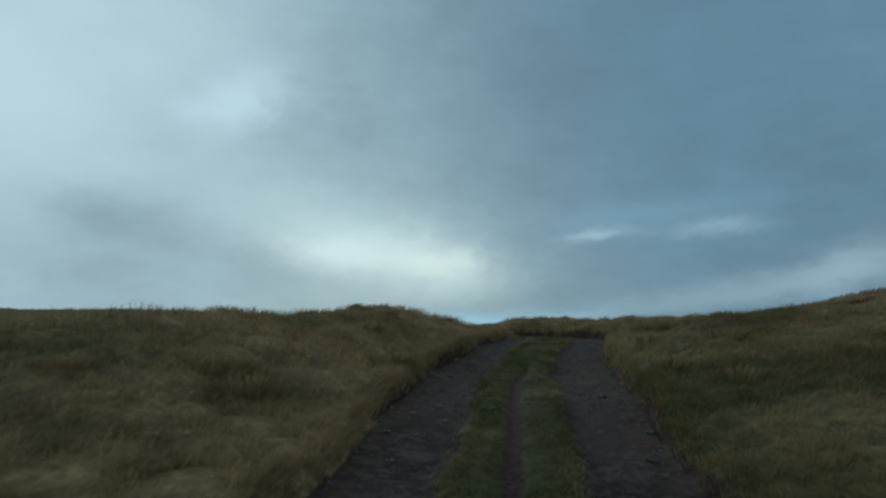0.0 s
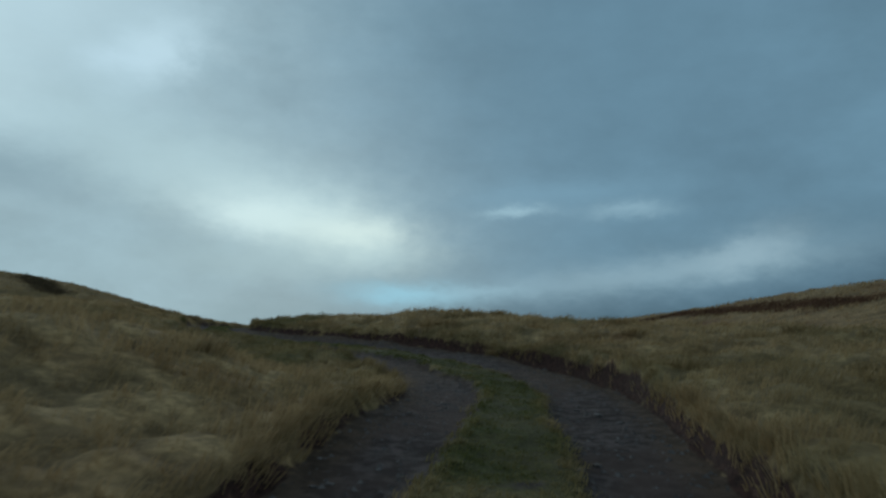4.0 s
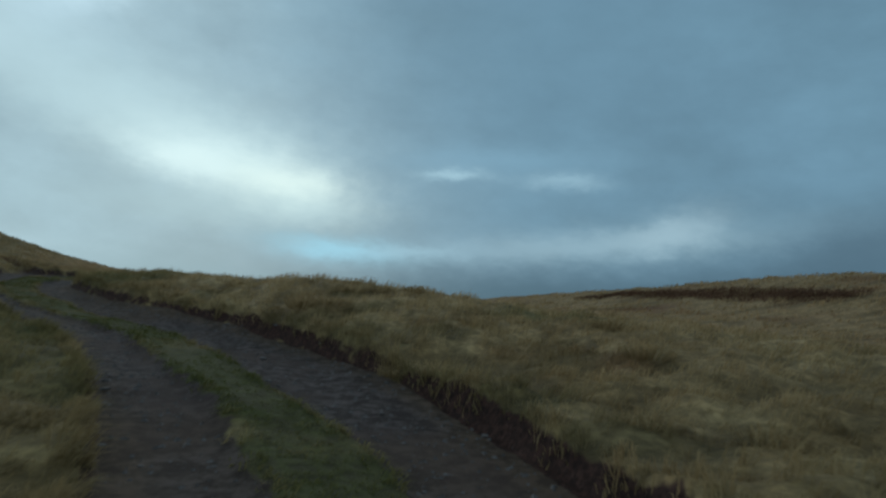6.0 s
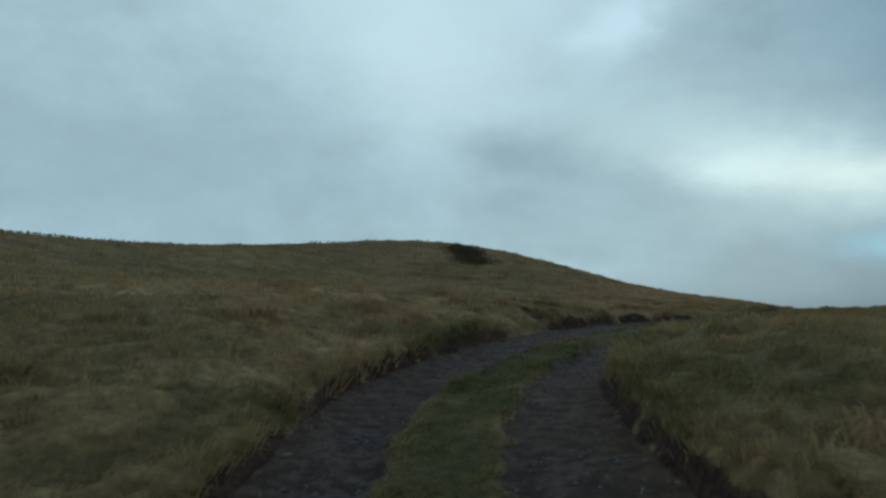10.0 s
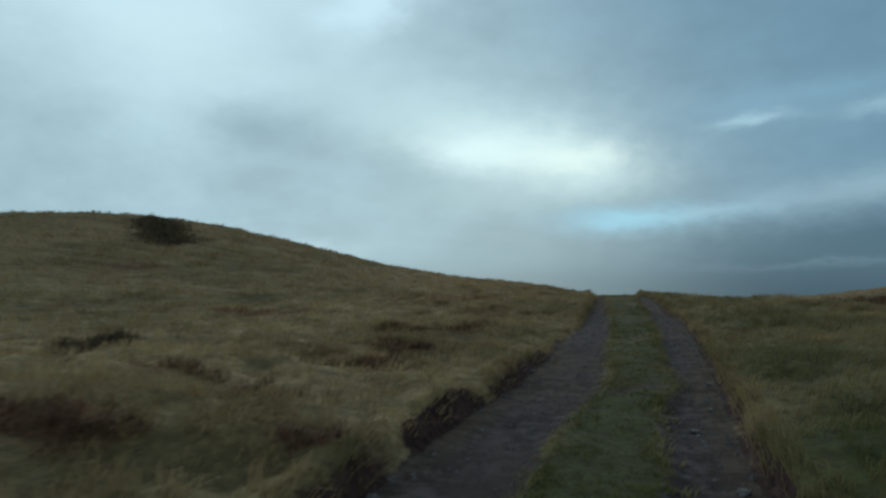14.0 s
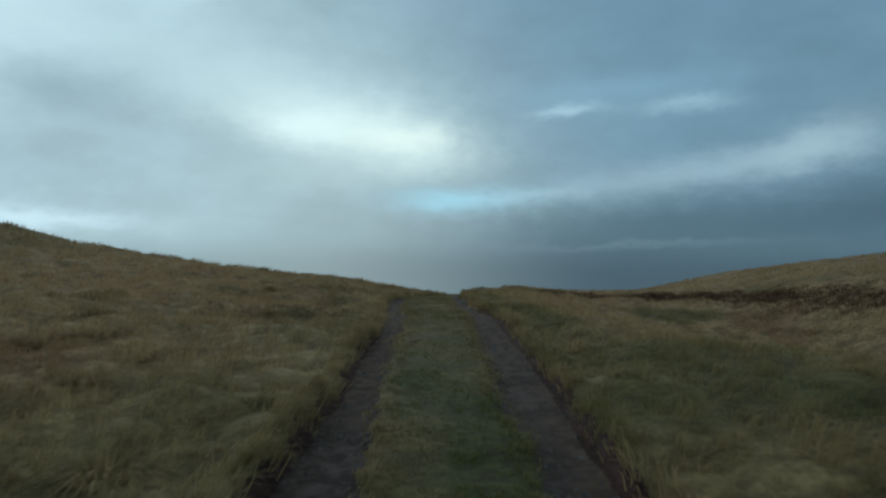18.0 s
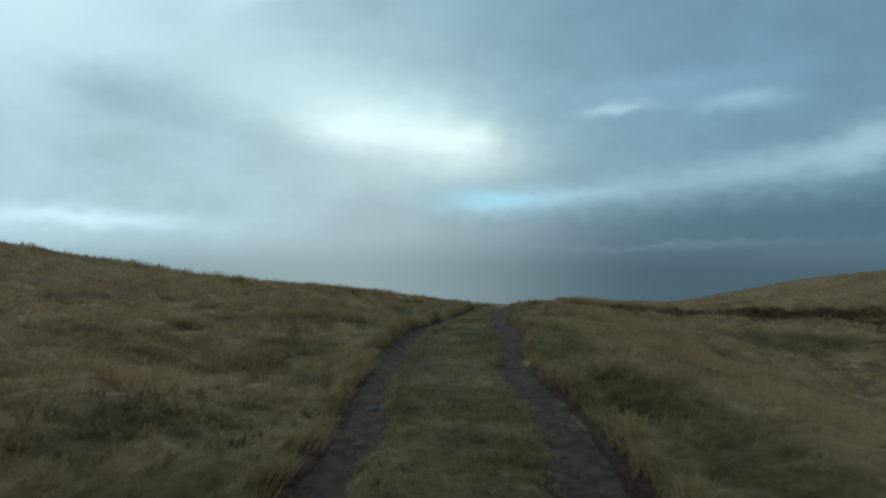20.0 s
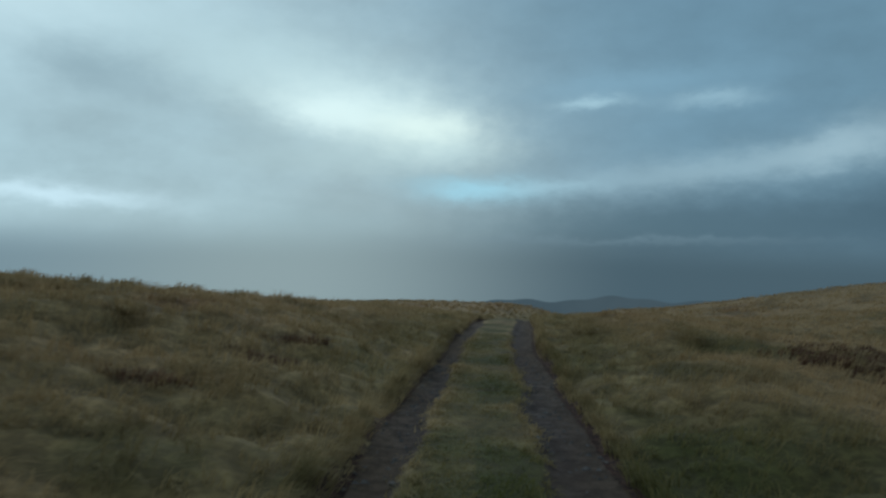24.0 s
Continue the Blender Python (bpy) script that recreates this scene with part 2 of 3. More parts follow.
# one surface for moor and track: turf, bare peat at the cut edges, slate gravel in the ruts
n = Nodes("moor_and_track")
fine = n.noise(9.0, 5, 0.7, seed=4.0)
col = turf_colour(n)
clump = n.noise(2.7, 4, 0.62, (1, 1.3, 1), seed=12.0)
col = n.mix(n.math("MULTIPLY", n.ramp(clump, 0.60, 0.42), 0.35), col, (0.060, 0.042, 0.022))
# shade of the gaps between tussocks, painted into the turf by the dome mask
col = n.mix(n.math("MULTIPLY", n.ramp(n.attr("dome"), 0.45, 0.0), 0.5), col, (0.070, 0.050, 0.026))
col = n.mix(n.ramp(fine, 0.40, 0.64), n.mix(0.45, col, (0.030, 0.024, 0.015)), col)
grit, chips, wide = n.noise(30, 5, 0.75), n.noise(6, 4, 0.7, seed=3.0), n.noise(0.7, 3, 0.5, seed=7.0)
slate = n.mix(n.ramp(chips, 0.40, 0.64), (0.038, 0.029, 0.0285), (0.104, 0.085, 0.085))
slate = n.mix(n.math("MULTIPLY", n.ramp(grit, 0.58, 0.74), 0.6), slate, (0.150, 0.138, 0.140))
slate = n.mix(n.math("MULTIPLY", n.ramp(wide, 0.46, 0.62), 0.75), slate, (0.070, 0.049, 0.044))
scuff = n.noise(1.9, 4, 0.65, (1.6, 0.7, 1), seed=21.0)
slate = n.mix(n.math("MULTIPLY", n.ramp(scuff, 0.50, 0.68), 0.50), slate, (0.034, 0.026, 0.025))
frayed = n.math("MULTIPLY", n.math("SUBTRACT", n.noise(2.2, 5, 0.68, seed=6.0), 0.5), 1.6)
rut = n.ramp(n.math("ADD", n.attr("rut"), frayed), 0.40, 0.60)
cut = n.ramp(n.math("ADD", n.attr("cut"), n.math("MULTIPLY", frayed, 0.65)), 0.42, 0.60)
slate = n.mix(n.math("MULTIPLY", n.attr("earth"), 0.85), slate, n.mix(n.ramp(chips, 0.38, 0.62), (0.056, 0.039, 0.029), (0.108, 0.075, 0.054)))
col = n.mix(n.math("MULTIPLY", n.attr("green"), 0.70), col, n.mix(n.ramp(fine, 0.38, 0.62), (0.018, 0.021, 0.007), (0.040, 0.048, 0.014)))
col = n.mix(rut, col, slate)
col = n.mix(cut, col, n.mix(n.ramp(n.noise(14, 5, 0.7), 0.35, 0.7), PEAT_DARK, PEAT))
n.bump(n.mix(rut, fine, grit), 0.85, 0.05)
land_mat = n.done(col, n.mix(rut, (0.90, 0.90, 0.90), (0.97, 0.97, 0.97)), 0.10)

n = Nodes("slate_stone")
stone_mat = n.done(n.mix(n.ramp(n.noise(22, 5, 0.7), 0.35, 0.7), (0.050, 0.045, 0.046), (0.130, 0.120, 0.120)), 0.80, 0.22)

# rain haze painted as an emissive gradient that fades out at the top
n = Nodes("distant_rain_glow")
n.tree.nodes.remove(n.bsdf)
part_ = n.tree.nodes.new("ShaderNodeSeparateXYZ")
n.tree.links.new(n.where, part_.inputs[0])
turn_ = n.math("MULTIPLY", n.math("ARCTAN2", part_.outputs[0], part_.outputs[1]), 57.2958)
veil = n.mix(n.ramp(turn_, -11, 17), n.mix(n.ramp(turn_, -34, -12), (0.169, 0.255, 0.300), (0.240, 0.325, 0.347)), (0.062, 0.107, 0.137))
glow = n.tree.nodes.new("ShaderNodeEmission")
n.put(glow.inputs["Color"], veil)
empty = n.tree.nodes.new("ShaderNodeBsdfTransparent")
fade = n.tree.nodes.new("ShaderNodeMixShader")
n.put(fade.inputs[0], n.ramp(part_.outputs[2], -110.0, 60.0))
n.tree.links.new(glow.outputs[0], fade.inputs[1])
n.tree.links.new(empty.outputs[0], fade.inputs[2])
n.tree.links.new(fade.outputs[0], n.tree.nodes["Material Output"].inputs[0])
rain_glow_mat = n.mat


# ---------- lie of the land ----------
def fbm(x, y, size, octaves=4, seed=0):
    """Smooth noise round 0, about -1 to 1, with features of the given size in metres."""
    total, amp, norm = np.zeros_like(x), 1.0, 0.0
    for k in range(octaves):
        u, v = x / size * 2**k + 17.3 * k + seed, y / size * 2**k - 9.1 * k + 3.7 * seed
        iu, iv = np.floor(u), np.floor(v)
        fu, fv = u - iu, v - iv
        fu, fv = fu * fu * (3 - 2 * fu), fv * fv * (3 - 2 * fv)

        def cell(a, b):
            w = np.sin(a * 127.1 + b * 311.7 + seed * 74.7) * 43758.5453
            return w - np.floor(w)

        total += amp * ((cell(iu, iv) * (1 - fu) + cell(iu + 1, iv) * fu) * (1 - fv) + (cell(iu, iv + 1) * (1 - fu) + cell(iu + 1, iv + 1) * fu) * fv - 0.5) * 2
        norm, amp = norm + amp, amp * 0.5
    return total / norm


def smooth(v, lo, hi):
    q = np.clip((v - lo) / (hi - lo), 0, 1)
    return q * q * (3 - 2 * q)


# the track's middle: x, y and height
TRACK = [(-0.57, -29, -0.55), (-0.57, -15, -0.55), (-0.53, -4, -0.49), (0.18, 0, -0.02), (0.56, 4, 0.49), (1.07, 8, 1.05), (1.61, 12, 1.41), (2.48, 16, 1.97), (3.58, 20, 2.35), (4.26, 24, 2.56), (3.38, 28, 2.85), (1.73, 32, 3.01), (-0.93, 36, 3.18), (-2.90, 40, 3.42), (-3.64, 44, 3.61), (-3.94, 48, 3.68), (-3.98, 52, 3.77), (-3.46, 56, 3.81), (-3.19, 60, 3.89), (-2.90, 64, 3.88), (-2.77, 68, 3.95), (-2.65, 72, 4.02), (-2.53, 76, 4.04), (-2.68, 80, 3.93), (-2.56, 84, 3.79), (-2.37, 88, 3.55), (-1.63, 98, 2.94), (-0.09, 110, 2.29), (3.84, 130, -0.20), (13.42, 160, -3.38)]

track_y = np.linspace(TRACK[0][1], TRACK[-1][1], 700)


def curve(knots, values, at):
    """A smooth curve (cubic, with Catmull-Rom slopes) through values at knots."""
    k, v = np.asarray(knots, float), np.asarray(values, float)
    slope = np.gradient(v, k)
    i = np.clip(np.searchsorted(k, at) - 1, 0, len(k) - 2)
    h = k[i + 1] - k[i]
    q = np.clip((at - k[i]) / h, 0, 1)
    return ((2 * q**3 - 3 * q**2 + 1) * v[i] + (q**3 - 2 * q**2 + q) * h * slope[i] + (3 * q**2 - 2 * q**3) * v[i + 1] + (q**3 - q**2) * h * slope[i + 1])


knots_y = [p[1] for p in TRACK]
track_x = curve(knots_y, [p[0] for p in TRACK], track_y)
track_z = curve(knots_y, [p[2] for p in TRACK], track_y)
track_tan = np.gradient(track_x, track_y)


def profile(y):
    z = np.interp(y, track_y, track_z)
    return z - 0.12 * np.maximum(0, track_y[0] - y) - 0.105 * np.maximum(0, y - track_y[-1])


def across(x, y):
    """Signed distance from the track's middle, to the right."""
    d = np.full(x.shape, 1e9)
    flat_x, flat_y, out = x.ravel(), y.ravel(), d.ravel()
    rough = (flat_x - np.interp(flat_y, track_y, track_x)) * np.interp(flat_y, track_y, 1 / np.sqrt(1 + track_tan**2))
    out[:] = rough
    near = np.where((np.abs(rough) < 9) & (flat_y > track_y[0]) & (flat_y < track_y[-1]))[0]
    for k in range(0, len(near), 20000):
        s = near[k:k + 20000]
        dx, dy = flat_x[s, None] - track_x, flat_y[s, None] - track_y
        j = np.argmin(dx * dx + dy * dy, 1)
        tx, q = track_tan[j], np.arange(len(s))
        out[s] = (dx[q, j] - dy[q, j] * tx) / np.sqrt(1 + tx * tx)
    return out.reshape(x.shape)


# rises and hollows: x, y, breadth, depth, height
HILLS = [
    (-1.5, 21.4, 2.0, 2.9, 1.03),
    (-4.7, 11.6, 6.4, 5.7, 1.65),
    (-32.4, 89.8, 12.6, 9.2, 3.75),
    (-30.4, 40.1, 16.0, 10.4, 1.77),
    (-56.3, 56.0, 12.9, 28.5, 4.49),
    (35.8, 49.0, 6.8, 15.8, 3.28),
    (11.1, 31.4, 4.8, 4.7, 0.37),
    (11.8, 14.0, 5.1, 9.6, 0.45),
    (29.4, 15.8, 11.9, 11.4, 1.66),
    (31.9, 72.4, 14.0, 18.8, 1.44),
    (-1.7, 99.4, 15.0, 6.2, 0.50),
    (-6.4, 43.7, 6.7, 6.4, 0.52),
    (3.9, 35.3, 3.9, 3.3, 0.71),
    (-44.5, 101.1, 16.3, 22.8, 2.42),
    (-1.6, 158.9, 18.7, 24.0, 1.71),
    (33.7, 130.6, 8.0, 29.8, 3.99),
    (2.3, 66.4, 3.1, 5.5, 0.71),
    (23.7, 90.7, 6.2, 9.5, 0.86),
    (14.4, 100.2, 5.4, 8.3, 0.42),
    (-21.7, 75.2, 5.8, 8.3, 0.20),
]
HOLLOWS = [
    (-26.7, 16.1, 16.2, 15.9, -1.92),
    (11.7, 80.0, 5.7, 13.5, -3.97),
    (29.5, 108.3, 5.4, 22.1, -1.00),
    (7.9, 119.9, 6.8, 9.2, -0.21),
]


def land(x, y):
    """The moor's height without the track's own shape."""
    z, off = profile(y), x - np.interp(y, track_y, track_x)
    clear_of_track = 1 - np.exp(-(off / 3.2)**2)
    for hx, hy, wide, deep, high in HILLS + HOLLOWS:
        z = z + high * np.exp(-0.5 * (((x - hx) / wide)**2 + ((y - hy) / deep)**2)) * clear_of_track
    z = z - 0.1 * 8 * np.logaddexp(0, (np.abs(off) - 60) / 8)
    return np.maximum(z, -260.0)


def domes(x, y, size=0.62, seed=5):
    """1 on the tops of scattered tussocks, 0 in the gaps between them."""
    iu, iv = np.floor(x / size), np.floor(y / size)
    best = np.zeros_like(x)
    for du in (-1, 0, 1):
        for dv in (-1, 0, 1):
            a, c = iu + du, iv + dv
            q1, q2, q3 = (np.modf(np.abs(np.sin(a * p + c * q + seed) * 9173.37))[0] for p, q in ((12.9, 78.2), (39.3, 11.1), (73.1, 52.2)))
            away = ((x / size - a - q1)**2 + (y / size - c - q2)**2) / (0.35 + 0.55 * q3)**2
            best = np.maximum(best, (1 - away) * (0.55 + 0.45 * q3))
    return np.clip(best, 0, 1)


# along y: the track's half breadth to the left and right, and that of the grass in its middle
BREADTH = [
    (0, 1.26, 1.39, 0.46, 0.53),
    (6, 1.30, 1.40, 0.46, 0.56),
    (12, 1.32, 1.47, 0.48, 0.48),
    (18, 1.36, 1.50, 0.53, 0.48),
    (24, 1.49, 1.61, 0.45, 0.32),
    (29, 1.41, 1.75, 0.58, 0.23),
    (34, 1.45, 1.56, 0.49, 0.19),
    (39, 1.40, 1.31, 0.46, 0.34),
    (45, 1.36, 1.16, 0.35, 0.38),
    (51, 1.29, 1.07, 0.40, 0.45),
    (57, 1.23, 1.03, 0.32, 0.44),
    (63, 1.10, 1.06, 0.49, 0.48),
    (70, 1.02, 1.08, 0.59, 0.50),
    (77, 1.03, 1.07, 0.60, 0.60),
    (81, 1.06, 1.12, 0.60, 0.62),
    (84.5, 1.16, 1.22, 0.64, 0.70),
    (88, 1.06, 1.16, 0.56, 0.60),
    (91, 0.93, 1.09, 0.48, 0.52),
    (100, 0.82, 0.95, 0.45, 0.44),
]
breadth_y, breadth_left, breadth_right, strip_left, strip_right = np.array(BREADTH).T


def half_width(y, d):
    """Half the track's breadth, which differs between its sides."""
    wide = np.where(d < 0, np.interp(y, breadth_y, breadth_left), np.interp(y, breadth_y, breadth_right))
    return wide + 0.12 * fbm(y * 1.0, d * 0 + np.where(d < 0, 5.0, 25.0), 2.8, 2, 4)


def strip(y, d):
    """Half the breadth of the grass between the ruts, on the side of d."""
    wide = np.where(d < 0, np.interp(y, breadth_y, strip_left), np.interp(y, breadth_y, strip_right))
    return wide + 0.15 * fbm(y * 1.0, d * 0 + np.where(d < 0, 2.0, 42.0), 1.5, 4, 14)


def groove(y, d):
    """A hoof-worn groove along the middle of the grass at the bottom of the climb."""
    return np.exp(-((d - 0.06 - 0.05 * np.sin(y * 0.5)) / 0.11)**2) * smooth(y, 17, 11)


def ground_height(x, y, d):
    z = land(x, y)
    edge, side = half_width(y, d), np.abs(d)
    verge = smooth(side, edge - 0.03, edge + 0.15)
    away = smooth(side, 60, 20)
    left_bank = 0.15 - 0.09 * np.exp(-((y - 27) / 6)**2) - 0.08 * smooth(y, 55, 64)
    right_bank = 0.16 + 0.12 * np.exp(-((y - 25) / 8)**2) - 0.07 * smooth(y, 40, 55)
    bank = (np.where(d < 0, left_bank, right_bank) + 0.09 * fbm(x, y, 3.0, 3, 6)) * verge * (0.35 + 0.65 * smooth(side, 9, 2))
    tussocks = verge * (0.15 * fbm(x, y, 1.0, 3, 2) + 0.11 * (domes(x, y) - 0.55) * smooth(side, 30, 12) + 0.14 * fbm(x, y, 4.5, 3, 9) + 0.25 * smooth(side, 6, 25) * fbm(x, y, 13.0, 3, 12)) * (0.25 + 0.75 * away)
    half = strip(y, d)
    crown = (0.09 + 0.03 * fbm(x, y, 1.5, 2, 3)) * smooth(side, half + 0.16, half - 0.08) - 0.07 * groove(y, d)
    ruts = (1 - verge) * (0.04 * fbm(x, y, 1.1, 3, 7) + 0.012 * fbm(x, y, 0.4, 2, 17))
    return z + bank + tussocks + crown + ruts - 0.03 * (1 - verge)


def rut_mask(x, y, d):
    side, edge = np.abs(d), half_width(y, d)
    half = strip(y, d)
    bare = smooth(side, half - 0.20, half + 0.20) * smooth(side, edge + 0.10, edge - 0.10)
    grown = smooth(y, 67, 73) * smooth(y, 86, 80)
    bare = np.maximum(bare, 0.62 * smooth(fbm(x, y * 0.7, 1.5, 3, 49), 0.22, 0.5) * smooth(side, edge, edge - 0.2) * (0.6 + 0.4 * np.exp(-((y - 50) / 5)**2)))
    return bare * (1 - 0.20 * grown * (0.8 + 0.8 * fbm(x, y, 1.6, 3, 48)))


def earth_mask(x, y, d):
    """Brown trodden earth instead of bare slate, along the edges and on the top of the moor."""
    side, edge = np.abs(d), half_width(y, d)
    rim = smooth(side, edge - 0.45, edge - 0.10) * (0.7 + 0.6 * fbm(x, y, 2.0, 2, 46))
    top = smooth(y, 66, 73) * smooth(y, 88, 82) * 0.8
    return np.clip(np.maximum(rim, top) + 0.5 * smooth(fbm(x, y, 3.5, 3, 47), 0.1, 0.5), 0, 1)


def cut_mask(x, y, d):
    side, edge = np.abs(d), half_width(y, d)
    sides = smooth(side, edge - 0.12 - 0.06 * (d < 0) * smooth(y, 40, 46) * smooth(y, 66, 60), edge + 0.02) * smooth(side, edge + 0.17 + 0.02 * (d < 0) * smooth(y, 40, 46) * smooth(y, 66, 60), edge + 0.04) * (0.80 - (d < 0) * (0.16 * smooth(y, 42, 36) + 0.06 * smooth(y, 20, 14) + 0.14 * smooth(y, 42, 46) * smooth(y, 66, 60)) + 0.12 * (d > 0) * np.exp(-((y - 24) / 7)**2) + 0.35 * fbm(x, y, 2.5, 2, 45) + 0.25 * fbm(x, y, 0.8, 2, 44))
    return np.maximum(sides, 0.8 * groove(y, d))


def axis(lo, hi, step, far):
    """Even steps from lo to hi, growing steps out to far on both sides."""
    core, grow, s = list(np.arange(lo, hi, step)), [], step
    v = 0.0
    while v < far:
        s *= 1.13
        v += s
        grow.append(v)
    return np.array([lo - g for g in grow[::-1]] + core + [core[-1] + g for g in grow])


grid_x, grid_y = axis(-12.0, 13.0, 0.16, 3600), axis(-2.0, 112.0, 0.19, 3600)
GX, GY = np.meshgrid(grid_x, grid_y)
GD = across(GX, GY)
GZ = ground_height(GX, GY, GD)


# beds of rusty sedge: x, y and half breadths
SEDGE = [(-7.1, 51.0, 0.8, 0.6), (-7.2, 57.5, 0.8, 0.6), (-6.4, 55.2, 0.8, 0.6), (-6.0, 47.6, 0.9, 0.5), (-7.6, 53.2, 0.7, 0.4), (-6.7, 52.9, 0.6, 0.4),
         (-6.6, 59.9, 0.6, 0.6), (-5.7, 51.5, 0.3, 0.25), (-7.2, 59.6, 0.8, 0.6), (-6.3, 60.6, 0.5, 0.5), (-6.4, 57.0, 0.6, 0.5), (-5.7, 57.8, 0.5, 0.4),
         (-6.3, 61.9, 0.6, 0.5), (-4.4, 95.5, 0.5, 0.5), (-5.0, 93.3, 0.5, 0.4), (-4.3, 96.7, 0.4, 0.4)]
WIDE_SEDGE = [(-13.0, 66.0, 2.5, 1.2), (-23.4, 75.0, 2.2, 1.5), (20.0, 72.0, 3.0, 4.0), (22.0, 54.0, 2.5, 4.0)]
# damp dark patches in the turf: x, y and half breadth
WET = [(-5.2, 76.3, 0.6), (-5.5, 75.5, 0.4), (-3.9, 75.4, 0.3), (-4.3, 74.7, 0.5), (-5.1, 81.2, 0.6), (-4.5, 79.0, 0.5), (-3.2, 91.3, 0.3), (-4.2, 91.2, 0.4),
       (-0.2, 94.2, 0.5), (1.1, 96.2, 0.6), (-0.7, 91.8, 0.5), (-1.5, 32.9, 0.9), (-2.5, 34.2, 0.9), (2.3, 35.7, 0.4), (3.6, 32.0, 0.3),
       (4.9, 33.2, 0.4), (5.0, 31.7, 0.4), (4.1, 31.6, 0.4), (5.8, 29.7, 0.4), (8.7, 31.3, 0.5), (-5.0, 43.2, 0.4), (-24.9, 56.3, 1.2)]
WET_TOO = [(-6.8, 42.9, 0.4), (-6.8, 42.1, 0.4), (-4.8, 42.4, 0.4), (-5.5, 42.9, 0.4), (-35.3, 73.5, 1.4), (-5.4, 51.3, 0.4), (6.2, 24.9, 0.4), (6.0, 26.2, 0.5),
           (-2.1, 10.0, 0.3), (-1.6, 7.4, 0.4), (-15.3, 70.1, 1.0), (-4.8, 84.7, 0.7), (-5.4, 83.4, 0.6), (-2.3, 5.0, 0.5), (-0.2, 64.5, 0.6), (-0.7, 61.3, 0.7)]


def rust_mask(x, y, d):
    m = np.zeros_like(x)
    for px, py, rx, ry in SEDGE + WIDE_SEDGE:
        m = np.maximum(m, np.exp(-((x - px) / (0.8 * rx))**2 - ((y - py) / (0.8 * ry))**2))
    m = 0.9 * smooth(m + 0.55 * fbm(x, y * 0.7, 0.6, 3, 22), 0.36, 0.80)
    stray = 0.5 * smooth(fbm(x, y * 0.6, 3.2, 3, 21), 0.38, 0.6) * smooth(np.abs(d), 2.0, 4.0)
    return np.clip(np.maximum(m, stray), 0, 1)


def damp_mask(x, y, d):
    """Dark olive hollows between the tussocks."""
    m = np.zeros_like(x)
    for px, py, r in WET + WET_TOO:
        m = np.maximum(m, np.exp(-(((x - px) / (1.3 * r))**2 + ((y - py) / (1.3 * r))**2)))
    m = smooth(m + 0.40 * fbm(x, y, 0.7, 3, 83), 0.30, 0.75)
    stray = 0.55 * smooth(fbm(x, y, 1.7, 3, 81) + 0.35 * fbm(x, y, 9.0, 2, 82), 0.30, 0.60) * smooth(np.abs(d), 1.3, 2.2)
    half = strip(y, d)
    trodden = 0.75 * smooth(np.abs(d), half + 0.25, half) * smooth(y, 64, 70) * smooth(y, 91, 85)
    return np.maximum.reduce([m, stray, trodden])


def green_mask(x, y, d):
    side, half = np.abs(d), strip(y, d)
    mid = smooth(side, half + 0.3, half) * (1.0 - 0.62 * smooth(y, 63, 70) * smooth(y, 89, 84) - 0.55 * smooth(y, 84, 89) - 0.30 * smooth(y, 8, 0) - 0.45 * smooth(side, half - 0.22, half + 0.05) + 0.75 * fbm(x, y, 0.8, 3, 31))
    fringe = 0.18 * smooth(side, 3.0, 1.5) * smooth(fbm(x, y, 2.0, 3, 37), -0.1, 0.3)
    right = smooth(d, 1.0, 1.6) * smooth(d, 7, 3) * (smooth(y, 43, 55) * smooth(y, 72, 64) * 0.70 + smooth(y, 16, 6) * 0.5 + 1.0 * np.exp(-((y - 79) / 6.0)**2) * smooth(d, 2.8, 1.8) + 0.22 * smooth(y, 86, 92) * smooth(d, 4.5, 2.5))
    patch = 0.5 * smooth(fbm(x, y, 4.0, 3, 33), 0.18, 0.5) * (1 - 0.7 * (d < 0) * smooth(y, 42, 46))
    return np.clip(mid + fringe * (1 - mid) + right * (0.6 + 0.6 * fbm(x, y, 2.0, 3, 35)) + patch * smooth(side, 25, 10) + 0.24 * smooth(d, -8, -16) * (0.8 + 0.8 * fbm(x, y, 6.0, 3, 39)), 0, 1)


def dry_and_lit_mask(x, y, d):
    """Bleached fox-red grass on the top of the moor, and a lightened left verge."""
    # the last term paints the low left verge paler, against its bank's shade
    return smooth(y, 63, 80) * (0.9 + 0.4 * fbm(x, y, 5.0, 3, 71)) * smooth(np.abs(d), 1.5, 3.5) + 0.8 * smooth(d, 9, 20) * smooth(y, 90, 40) + 0.75 * smooth(d, -1.0, -1.3) * smooth(d, -5, -3) * smooth(y, 22, 14)


